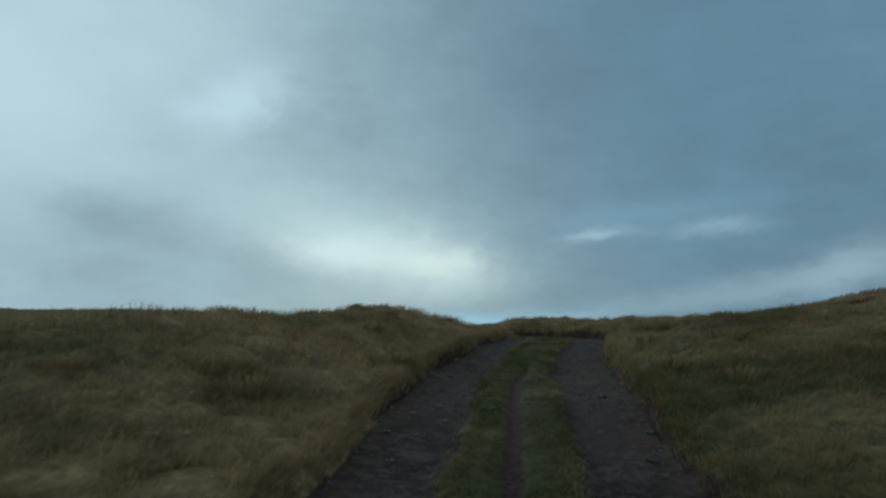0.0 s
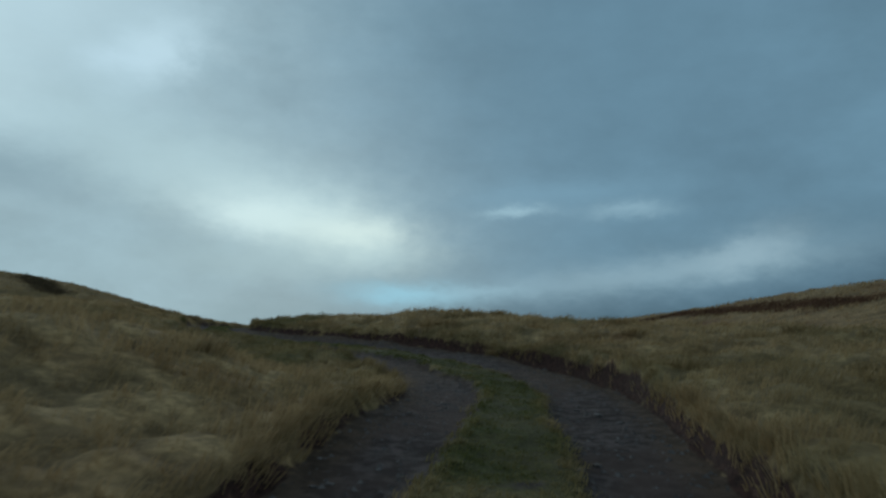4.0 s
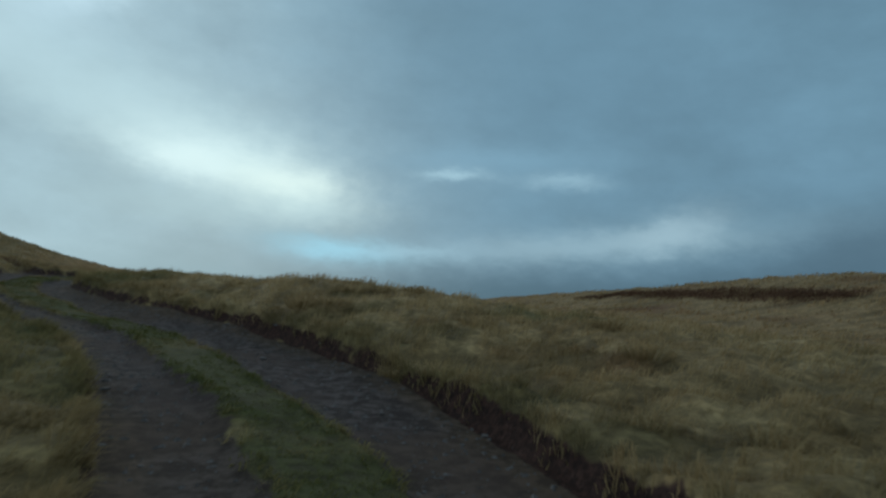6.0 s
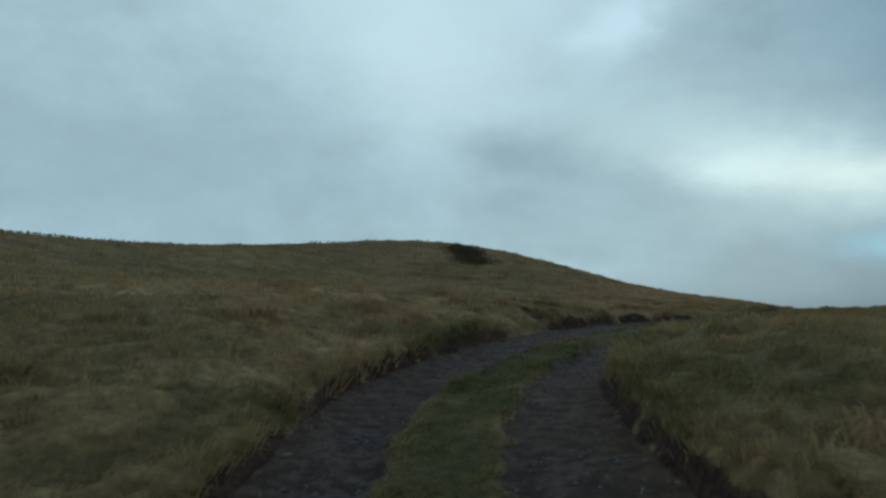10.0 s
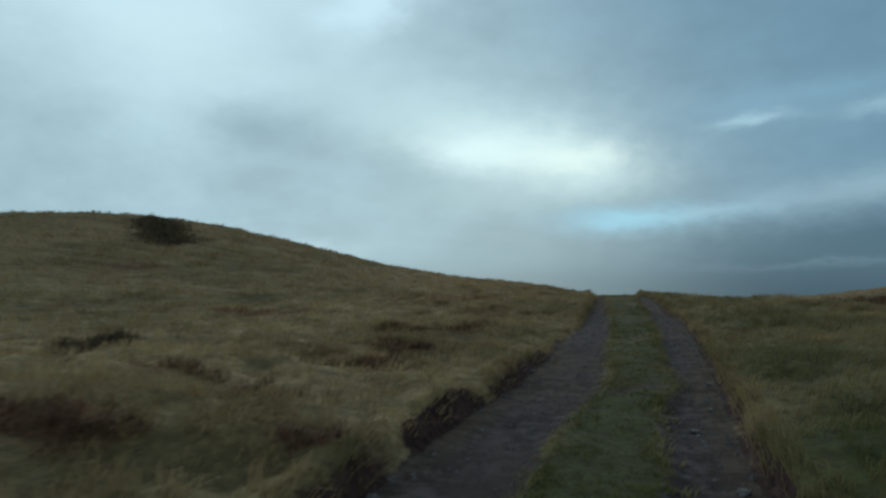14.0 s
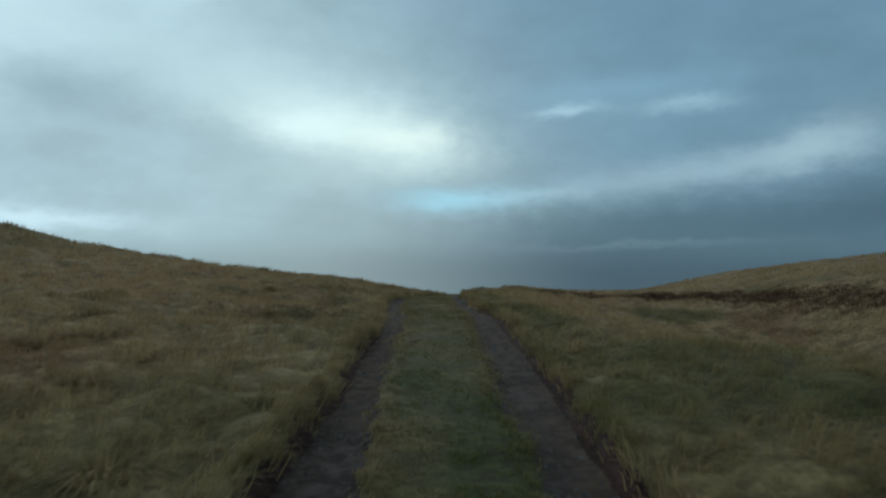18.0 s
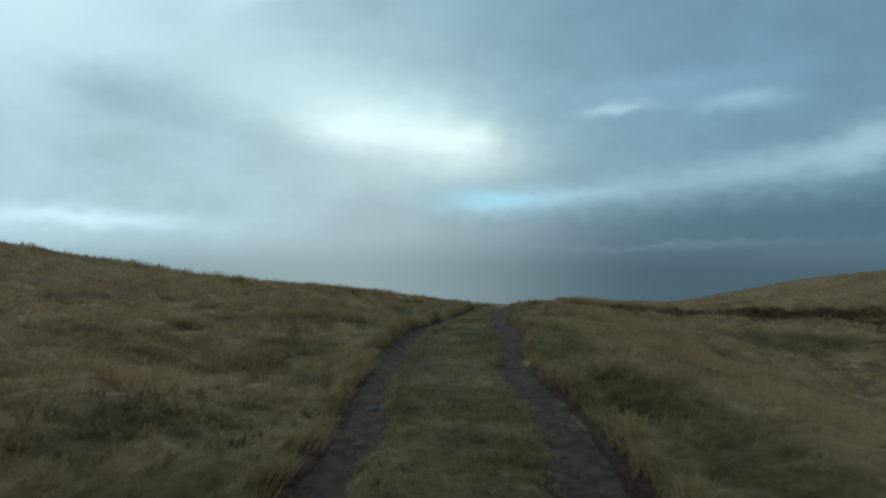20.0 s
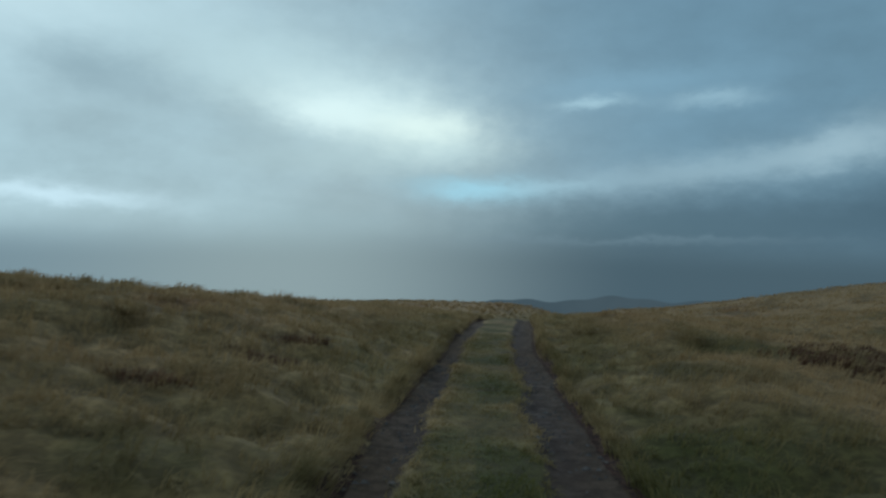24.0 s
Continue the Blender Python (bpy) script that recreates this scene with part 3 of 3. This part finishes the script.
def sheet_mesh(name, keep, mats, index):
    """One mesh of the land's cells where keep is true."""
    rows, cols = GX.shape
    ids = np.arange(rows * cols).reshape(rows, cols)
    quads = np.stack([ids[:-1, :-1], ids[:-1, 1:], ids[1:, 1:], ids[1:, :-1]], -1)[keep]
    used, flat = np.unique(quads, return_inverse=True)
    me = bpy.data.meshes.new(name)
    me.vertices.add(len(used))
    me.vertices.foreach_set("co", np.stack([GX.ravel()[used], GY.ravel()[used], GZ.ravel()[used]], 1).astype(np.float32).ravel())
    me.loops.add(quads.size)
    me.loops.foreach_set("vertex_index", flat.astype(np.int32).ravel())
    me.polygons.add(len(quads))
    me.polygons.foreach_set("loop_start", np.arange(0, quads.size, 4, dtype=np.int32))
    me.polygons.foreach_set("material_index", index[keep].astype(np.int32))
    me.polygons.foreach_set("use_smooth", np.ones(len(quads), bool))
    for m in mats:
        me.materials.append(m)
    for key, fn in (("green", green_mask), ("rust", rust_mask), ("dry", dry_and_lit_mask), ("damp", damp_mask), ("dome", lambda x, y, d: domes(x, y)), ("rut", rut_mask), ("earth", earth_mask), ("cut", cut_mask)):
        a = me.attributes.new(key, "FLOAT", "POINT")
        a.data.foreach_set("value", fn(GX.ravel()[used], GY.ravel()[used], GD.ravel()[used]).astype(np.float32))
    me.update(calc_edges=True)
    return new(name, me)


ROAD_HALF = 2.25
GZ = GZ - 0.05 * smooth(np.abs(GD), 2.34, 2.20) * (GY > -12) * (GY < 128)
cell_side = np.maximum.reduce([np.abs(GD[:-1, :-1]), np.abs(GD[1:, :-1]), np.abs(GD[:-1, 1:]), np.abs(GD[1:, 1:])])
cell_y = 0.5 * (GY[:-1, :-1] + GY[1:, 1:])
off_road = (cell_side > 2.0) | (cell_y < -11.5) | (cell_y > 127.5)
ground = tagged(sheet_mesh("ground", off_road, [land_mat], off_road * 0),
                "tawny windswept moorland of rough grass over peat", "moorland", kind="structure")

# the track is a finer sheet laid along its own middle
along, offs = np.arange(-12.0, 128.0, 0.115), np.linspace(-ROAD_HALF, ROAD_HALF, 83)
mx, mt = np.interp(along, track_y, track_x), np.interp(along, track_y, track_tan)
nx, ny = 1 / np.sqrt(1 + mt * mt), -mt / np.sqrt(1 + mt * mt)
GX, GY = mx[:, None] + nx[:, None] * offs, along[:, None] + ny[:, None] * offs
GD = across(GX, GY)
GZ = ground_height(GX, GY, GD)
everywhere = np.ones((len(along) - 1, len(offs) - 1), bool)
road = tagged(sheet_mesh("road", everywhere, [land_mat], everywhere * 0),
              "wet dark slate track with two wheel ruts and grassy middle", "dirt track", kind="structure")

# a glowing ring, painted as rain haze, that hides the low country and the horizon
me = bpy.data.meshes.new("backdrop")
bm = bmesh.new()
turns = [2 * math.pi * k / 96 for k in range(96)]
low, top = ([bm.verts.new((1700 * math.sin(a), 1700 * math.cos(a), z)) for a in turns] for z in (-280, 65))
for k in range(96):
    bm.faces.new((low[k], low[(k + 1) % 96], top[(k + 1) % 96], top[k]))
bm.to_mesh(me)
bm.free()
me.materials.append(rain_glow_mat)
backdrop = tagged(new("backdrop", me), "glowing ring painted as a grey veil of distant rain along the horizon", "distance", kind="structure")


# a far dark hillside below the horizon, beyond the brow, self-lit in haze colour
n = Nodes("far_hillside_glow")
n.tree.nodes.remove(n.bsdf)
# slate-blue haze is put into an emissive colour, unlit by sun and sky
haze_glow = n.tree.nodes.new("ShaderNodeEmission")
n.put(haze_glow.inputs["Color"], n.mix(n.ramp(n.noise(0.006, 3, 0.5), 0.35, 0.65), (0.048, 0.077, 0.096), (0.058, 0.090, 0.110)))
n.tree.links.new(haze_glow.outputs[0], n.tree.nodes["Material Output"].inputs[0])
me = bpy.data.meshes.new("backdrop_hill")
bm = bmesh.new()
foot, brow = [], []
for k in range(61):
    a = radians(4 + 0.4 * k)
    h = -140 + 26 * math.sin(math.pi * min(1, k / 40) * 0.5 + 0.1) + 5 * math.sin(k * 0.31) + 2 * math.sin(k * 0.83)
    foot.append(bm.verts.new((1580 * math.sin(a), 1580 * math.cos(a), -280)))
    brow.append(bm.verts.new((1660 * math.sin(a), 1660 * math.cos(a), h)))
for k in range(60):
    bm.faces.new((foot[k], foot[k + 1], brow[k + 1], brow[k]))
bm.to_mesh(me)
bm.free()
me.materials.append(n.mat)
tagged(new("backdrop_hill", me), "far hillside in the rain, its slate-blue haze painted as a dim glow", "distance", kind="structure")


# ---------- grass ----------
def scatter(density, lo, hi, y0, y1, rng):
    """Random places whose distance from the track lies between lo and hi, about density to the square metre."""
    reach = hi + 1
    x0, x1 = track_x.min() - reach, track_x.max() + reach
    count = int(density * (x1 - x0) * (y1 - y0))
    x, y = rng.uniform(x0, x1, count), rng.uniform(y0, y1, count)
    d = across(x, y)
    keep = (np.abs(d) > lo) & (np.abs(d) <= hi)
    return x[keep], y[keep], d[keep]


def blades(name, x, y, d, per, length, width, lean, rng, material, label, category, pull=None, shade=0.16):
    """Tufts of bent blades at the given places, all in one mesh."""
    n_t = len(x)
    top = domes(x, y)
    size = length * rng.uniform(0.6, 1.35, n_t) * (1 + 0.30 * fbm(x, y, 2.2, 2, 51)) * (0.72 + 0.45 * top)
    tuft = np.repeat(np.arange(n_t), per)
    k = len(tuft)
    ang = rng.uniform(0, 2 * np.pi, k)
    spread = rng.uniform(0.2, 1.0, k) * lean
    ln = size[tuft] * rng.uniform(0.6, 1.15, k)
    ox, oy = np.cos(ang), np.sin(ang)
    wind_x, wind_y = 0.35, -0.20
    reach = (0.05 + 0.018 * np.abs(d))[tuft] * np.sqrt(rng.uniform(0, 1, k))
    turn = rng.uniform(0, 2 * np.pi, k)
    bx, by = x[tuft] + np.cos(turn) * reach, y[tuft] + np.sin(turn) * reach
    bz = ground_height(bx, by, np.repeat(d, per) + np.cos(turn) * reach) - 0.02
    hx, hy = ox * spread + wind_x, oy * spread + wind_y
    if pull is not None:
        hx, hy = 0.5 * hx + pull[0][tuft], 0.5 * hy + pull[1][tuft]
    half_w = (width[tuft] if isinstance(width, np.ndarray) else width) * 0.5
    wx, wy = -oy * half_w, ox * half_w
    up = np.sqrt(np.clip(1 - 0.25 * (hx**2 + hy**2), 0.2, 1))
    m = np.stack([bx + 0.35 * ln * hx, by + 0.35 * ln * hy, bz + 0.42 * ln * up], 1)
    tip = np.stack([bx + 0.95 * ln * hx, by + 0.95 * ln * hy, bz + 0.55 * ln * up - 0.15 * ln * spread], 1)
    w = np.stack([wx, wy, np.zeros(k)], 1)
    base = np.stack([bx, by, bz], 1)
    co = np.stack([base - w, base + w, m + 0.8 * w, m - 0.8 * w, tip], 1).reshape(-1, 3).astype(np.float32)
    i0 = (np.arange(k) * 5)[:, None]
    loops = np.concatenate([i0 + [0, 1, 2, 3], i0 + [3, 2, 4]], 1).astype(np.int32)
    me = bpy.data.meshes.new(name)
    me.vertices.add(k * 5)
    me.vertices.foreach_set("co", co.ravel())
    me.loops.add(k * 7)
    me.loops.foreach_set("vertex_index", loops.ravel())
    me.polygons.add(k * 2)
    starts = (np.arange(k) * 7)[:, None] + [0, 4]
    me.polygons.foreach_set("loop_start", starts.astype(np.int32).ravel())
    me.materials.append(material)
    for key, fn in (("green", green_mask), ("rust", rust_mask), ("dry", dry_and_lit_mask), ("damp", damp_mask)):
        a = me.attributes.new(key, "FLOAT", "POINT")
        a.data.foreach_set("value", np.repeat(fn(x, y, d), per * 5).astype(np.float32))
    # blades away from tussock tops get darker: gap shade put into their colour
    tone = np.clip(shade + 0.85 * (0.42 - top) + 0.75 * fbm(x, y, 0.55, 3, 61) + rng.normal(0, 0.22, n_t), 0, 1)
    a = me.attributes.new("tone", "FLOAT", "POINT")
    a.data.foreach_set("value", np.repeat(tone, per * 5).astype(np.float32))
    me.update(calc_edges=True)
    return tagged(new(name, me), label, category, kind="stuff")


def worn(y, d):
    """The stretch whose left edge is raw peat."""
    return (d < 0) * smooth(y, 42, 46) * smooth(y, 66, 62)


rng = np.random.default_rng(7)
for name, lo, hi, peak, label in (
        ("verge_grass", 1.0, 5.0, 34.0, "rough tawny grass hanging over the track's edges"),
        ("moor_grass", 5.0, 14.0, 25.0, "bent tawny moor grass in tussocks"),
        ("slope_grass", 14.0, 60.0, 5.3, "pale dry grass on the open slopes")):
    gx, gy, gd = scatter(peak, lo, hi, -3.0, 130.0, rng)
    side = np.abs(gd)
    keep = (side > half_width(gy, gd) + rng.uniform(0.02, 0.28, len(gd)) + 0.06 * worn(gy, gd)) & (rng.uniform(0, 1, len(gd)) < 34.0 * np.minimum(1, 4 / side)**1.5 / peak)
    gx, gy, gd, side = gx[keep], gy[keep], gd[keep], side[keep]
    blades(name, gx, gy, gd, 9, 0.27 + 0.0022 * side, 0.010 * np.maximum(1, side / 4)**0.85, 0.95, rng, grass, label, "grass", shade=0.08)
gx, gy, gd = scatter(2.2, 1.5, 45.0, 130.0, 190.0, rng)
blades("brow_grass", gx, gy, gd, 7, 0.34, 0.055, 0.95, rng, grass, "dry grass along the far brow", "grass", shade=0.1)

# a fringe that hangs over the cut edges
ey = rng.uniform(-2.5, 118.0, 7000)
es = np.where(rng.uniform(0, 1, 7000) < 0.5, -1.0, 1.0)
ed = es * (half_width(ey, es) + rng.uniform(0.06, 0.22, 7000))
et = np.interp(ey, track_y, track_tan)
e1, e2 = 1 / np.sqrt(1 + et * et), -et / np.sqrt(1 + et * et)
ex, ey = np.interp(ey, track_y, track_x) + e1 * ed, ey + e2 * ed
ed = across(ex, ey)
left_on = rng.uniform(0, 1, len(ey)) > 0.15 * worn(ey, ed) + 0.15 * (ed > 0) * np.exp(-((ey - 24) / 6)**2)
ex, ey, ed, es, e1, e2 = (v[left_on] for v in (ex, ey, ed, es, e1, e2))
droop = rng.uniform(0.05, 0.75, len(es))
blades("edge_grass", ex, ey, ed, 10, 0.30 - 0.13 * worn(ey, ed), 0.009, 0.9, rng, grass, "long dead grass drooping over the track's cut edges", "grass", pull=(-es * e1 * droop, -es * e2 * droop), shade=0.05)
gx, gy, gd = scatter(250, 0.0, 1.05, -2.0, 104.0, rng)
half = strip(gy, gd)
keep = (np.abs(gd) < half + rng.normal(0.03, 0.10, len(gd))) & (groove(gy, gd) < rng.uniform(0.25, 0.7, len(gd)))
keep &= (rut_mask(gx, gy, gd) < rng.uniform(0.35, 0.95, len(gd)))
gx, gy, gd, half = gx[keep], gy[keep], gd[keep], half[keep]
blades("middle_grass", gx, gy, gd, 6, 0.075 + 0.07 * smooth(np.abs(gd), half - 0.22, half), 0.011, 0.95, rng, grass, "short green grass between the wheel ruts", "grass", shade=-0.05)


def tussock_mesh(seed):
    """A domed clump of bent blades."""
    r = np.random.default_rng(seed)
    k = 130
    ang, out = r.uniform(0, 2 * np.pi, k), np.sqrt(r.uniform(0, 1, k))
    ln = r.uniform(0.26, 0.46, k) * (1.15 - 0.35 * out)
    hx, hy = np.cos(ang) * (0.15 + 0.75 * out) + 0.2, np.sin(ang) * (0.15 + 0.75 * out) - 0.1
    base = np.stack([np.cos(ang) * 0.20 * out, np.sin(ang) * 0.20 * out, np.full(k, -0.06)], 1)
    w = np.stack([-np.sin(ang), np.cos(ang), 0 * ang], 1) * 0.006
    mid = base + np.stack([0.35 * ln * hx, 0.35 * ln * hy, 0.62 * ln], 1)
    tip = base + np.stack([0.95 * ln * hx, 0.95 * ln * hy, (0.85 - 0.45 * out) * ln], 1)
    co = np.stack([base - w, base + w, mid + 0.8 * w, mid - 0.8 * w, tip], 1).reshape(-1, 3)
    faces = []
    for i in range(0, 5 * k, 5):
        faces += [(i, i + 1, i + 2, i + 3), (i + 3, i + 2, i + 4)]
    me = bpy.data.meshes.new("grass_tussock")
    me.from_pydata(co.tolist(), [], faces)
    me.materials.append(grass)
    a = me.attributes.new("tone", "FLOAT", "POINT")
    a.data.foreach_set("value", np.repeat(r.uniform(0.1, 0.75, k), 5).astype(np.float32))
    return me


clumps = [tussock_mesh(k) for k in range(8)]
tx, ty, td = scatter(0.42, 1.75, 7.5, 1.0, 108.0, rng)
tx, ty, td = tx[:290], ty[:290], td[:290]
tz = ground_height(tx, ty, td)
t_rust, t_green, t_dry = rust_mask(tx, ty, td), green_mask(tx, ty, td), dry_and_lit_mask(tx, ty, td)


def clump_label(k):
    if t_rust[k] > 0.4:
        return "domed clump of rust-tinged moor grass among sedge"
    if t_green[k] > 0.45:
        return "domed clump of olive-green grass on damp ground"
    if t_dry[k] > 0.5:
        return "domed clump of bleached fox-brown moor grass"
    return "domed clump of dead tawny moor grass" if abs(td[k]) > 3 else "domed clump of tawny grass beside the track"


for k in range(len(tx)):
    s = rng.uniform(0.7, 1.25)
    ob = new("grass_tussock", clumps[k % 8])
    ob.matrix_basis = pose(tx[k], ty[k], tz[k], 0, 0, rng.uniform(-40, 40)) @ Matrix.Diagonal((s * 1.2, s * 1.2, s * 0.68, 1))
    tagged(ob, clump_label(k), "grass tussock", "tussocks along the track")


def patch(x0, y0, x1, y1, wide, count):
    """Random places along a line, within wide of it."""
    q = rng.uniform(0, 1, count)
    x, y = x0 + (x1 - x0) * q + rng.normal(0, wide, count), y0 + (y1 - y0) * q + rng.normal(0, wide, count)
    return x, y, across(x, y)


blades("hilltop_heather", *patch(-30.0, 86.0, -25.4, 80.2, 0.70, 620), 14, 0.42, 0.030, 0.7, rng, heather, "dark heather clump below the hilltop", "heather")
ridge = [patch(25.2, 67.0, 26.8, 58.0, 0.6, 420), patch(26.8, 58.0, 27.6, 46.0, 0.7, 620)]
blades("ridge_heather", *(np.concatenate([bed[k] for bed in ridge]) for k in range(3)), 12, 0.38, 0.030, 0.7, rng, red_heather, "dark red-brown heather along the ridge", "heather")
band = [patch(4.0, 98.2, 6.3, 101.0, 0.45, 240), patch(6.3, 101.0, 10.5, 102.2, 0.6, 420), patch(10.5, 102.2, 14.0, 99.2, 0.7, 460), patch(14.0, 99.2, 17.6, 91.0, 0.8, 620)]
blades("slope_heather", *(np.concatenate([bed[k] for bed in band]) for k in range(3)), 11, 0.32, 0.026, 0.8, rng, red_heather, "brown heather in a band across the far slope", "heather")

blades("dark_heather", *patch(-11.0, 56.3, -10.2, 55.3, 0.25, 110), 14, 0.28, 0.018, 0.8, rng, heather, "small dark heather clump in a dip of the slope", "heather")
blades("low_heather", *patch(-6.0, 76.0, -4.5, 76.5, 0.40, 110), 12, 0.20, 0.012, 0.9, rng, heather, "low dark heather among the fox-brown grass", "heather")
beds = [patch(px - 0.6 * rx, py, px + 0.6 * rx, py, 0.30 * ry, int(95 * rx * ry)) for px, py, rx, ry in SEDGE]
blades("rusty_sedge", *(np.concatenate([bed[k] for bed in beds]) for k in range(3)), 12, 0.24, 0.011, 0.9, rng, red_heather, "rust-red sedge in ragged beds among the tawny grass", "sedge")


# ---------- stones on the track ----------
def stone_mesh(seed):
    r = random.Random(seed)
    bm = bmesh.new()
    bmesh.ops.create_icosphere(bm, subdivisions=1, radius=0.5)
    flat = r.uniform(0.35, 0.6)
    for v in bm.verts:
        v.co *= r.uniform(0.75, 1.15)
        v.co.z *= flat
        v.co.x *= r.uniform(1.1, 1.3)
    me = bpy.data.meshes.new("stone")
    bm.to_mesh(me)
    bm.free()
    me.materials.append(stone_mat)
    return me


kinds = [stone_mesh(k) for k in range(7)]
sx, sy, sd = scatter(1.6, 0.3, 1.7, 1.0, 100.0, rng)
on_rut = rut_mask(sx, sy, sd) > 0.6
sx, sy, sd = sx[on_rut][:168], sy[on_rut][:168], sd[on_rut][:168]
ky = rng.uniform(2.0, 60.0, 70)
ks = np.where(rng.uniform(0, 1, 70) < 0.5, -1.0, 1.0)
kd = ks * (half_width(ky, ks) - rng.uniform(0.03, 0.22, 70))
sx, sy = np.append(sx, np.interp(ky, track_y, track_x) + kd), np.append(sy, ky - kd * np.interp(ky, track_y, track_tan))
sx, sy = np.append(sx, (0.41, 0.25, -1.53, 2.25, -3.34)), np.append(sy, (11.2, 8.1, 86.7, 8.7, 77.4))
sd = across(sx, sy)
sz = ground_height(sx, sy, sd)
for k in range(len(sx)):
    s = 0.13 if k >= len(sx) - 5 else 0.04 + 0.075 * rng.uniform()**2.4
    ob = new("stone", kinds[k % 7])
    ob.matrix_basis = pose(sx[k], sy[k], sz[k] + 0.08 * s, rng.uniform(-12, 12), rng.uniform(-12, 12), rng.uniform(0, 360)) @ Matrix.Scale(s, 4)
    tagged(ob, ("larger angular" if s > 0.08 else "small angular") + " grey slate stone " + ("at the foot of the peat edge" if abs(sd[k]) > half_width(sy, sd)[k] - 0.23 else "lying in the wheel rut"), "stone", "stones on the track")

# loose slate chips, too many to count
cx_, cy_, cd_ = scatter(80, 0.3, 1.8, -1.0, 100.0, rng)
keep = rut_mask(cx_, cy_, cd_) > rng.uniform(0.35, 1.0, len(cx_))
cx_, cy_, cd_ = cx_[keep], cy_[keep], cd_[keep]
cz_ = ground_height(cx_, cy_, cd_)
count = len(cx_)
size = 0.010 + 0.036 * rng.uniform(0, 1, count)**2.5
corner = np.array([(1, 0, -0.1), (-0.5, 0.8, -0.1), (-0.5, -0.8, -0.1), (0.1, 0.05, 0.55)])
spin = rng.uniform(0, 2 * np.pi, count)
c, s = np.cos(spin)[:, None], np.sin(spin)[:, None]
local = corner[None] * size[:, None, None] * rng.uniform(0.7, 1.3, (count, 4, 3))
co = np.stack([local[..., 0] * c - local[..., 1] * s + cx_[:, None], local[..., 0] * s + local[..., 1] * c + cy_[:, None], local[..., 2] + cz_[:, None]], -1)
me = bpy.data.meshes.new("slate_chips")
faces = (np.arange(count)[:, None, None] * 4 + np.array([(0, 1, 3), (1, 2, 3), (2, 0, 3)])).reshape(-1, 3)
me.from_pydata(co.reshape(-1, 3).tolist(), [], faces.tolist())
me.materials.append(stone_mat)
tagged(new("slate_chips", me), "loose wet slate chips scattered along the ruts", "gravel", kind="stuff")
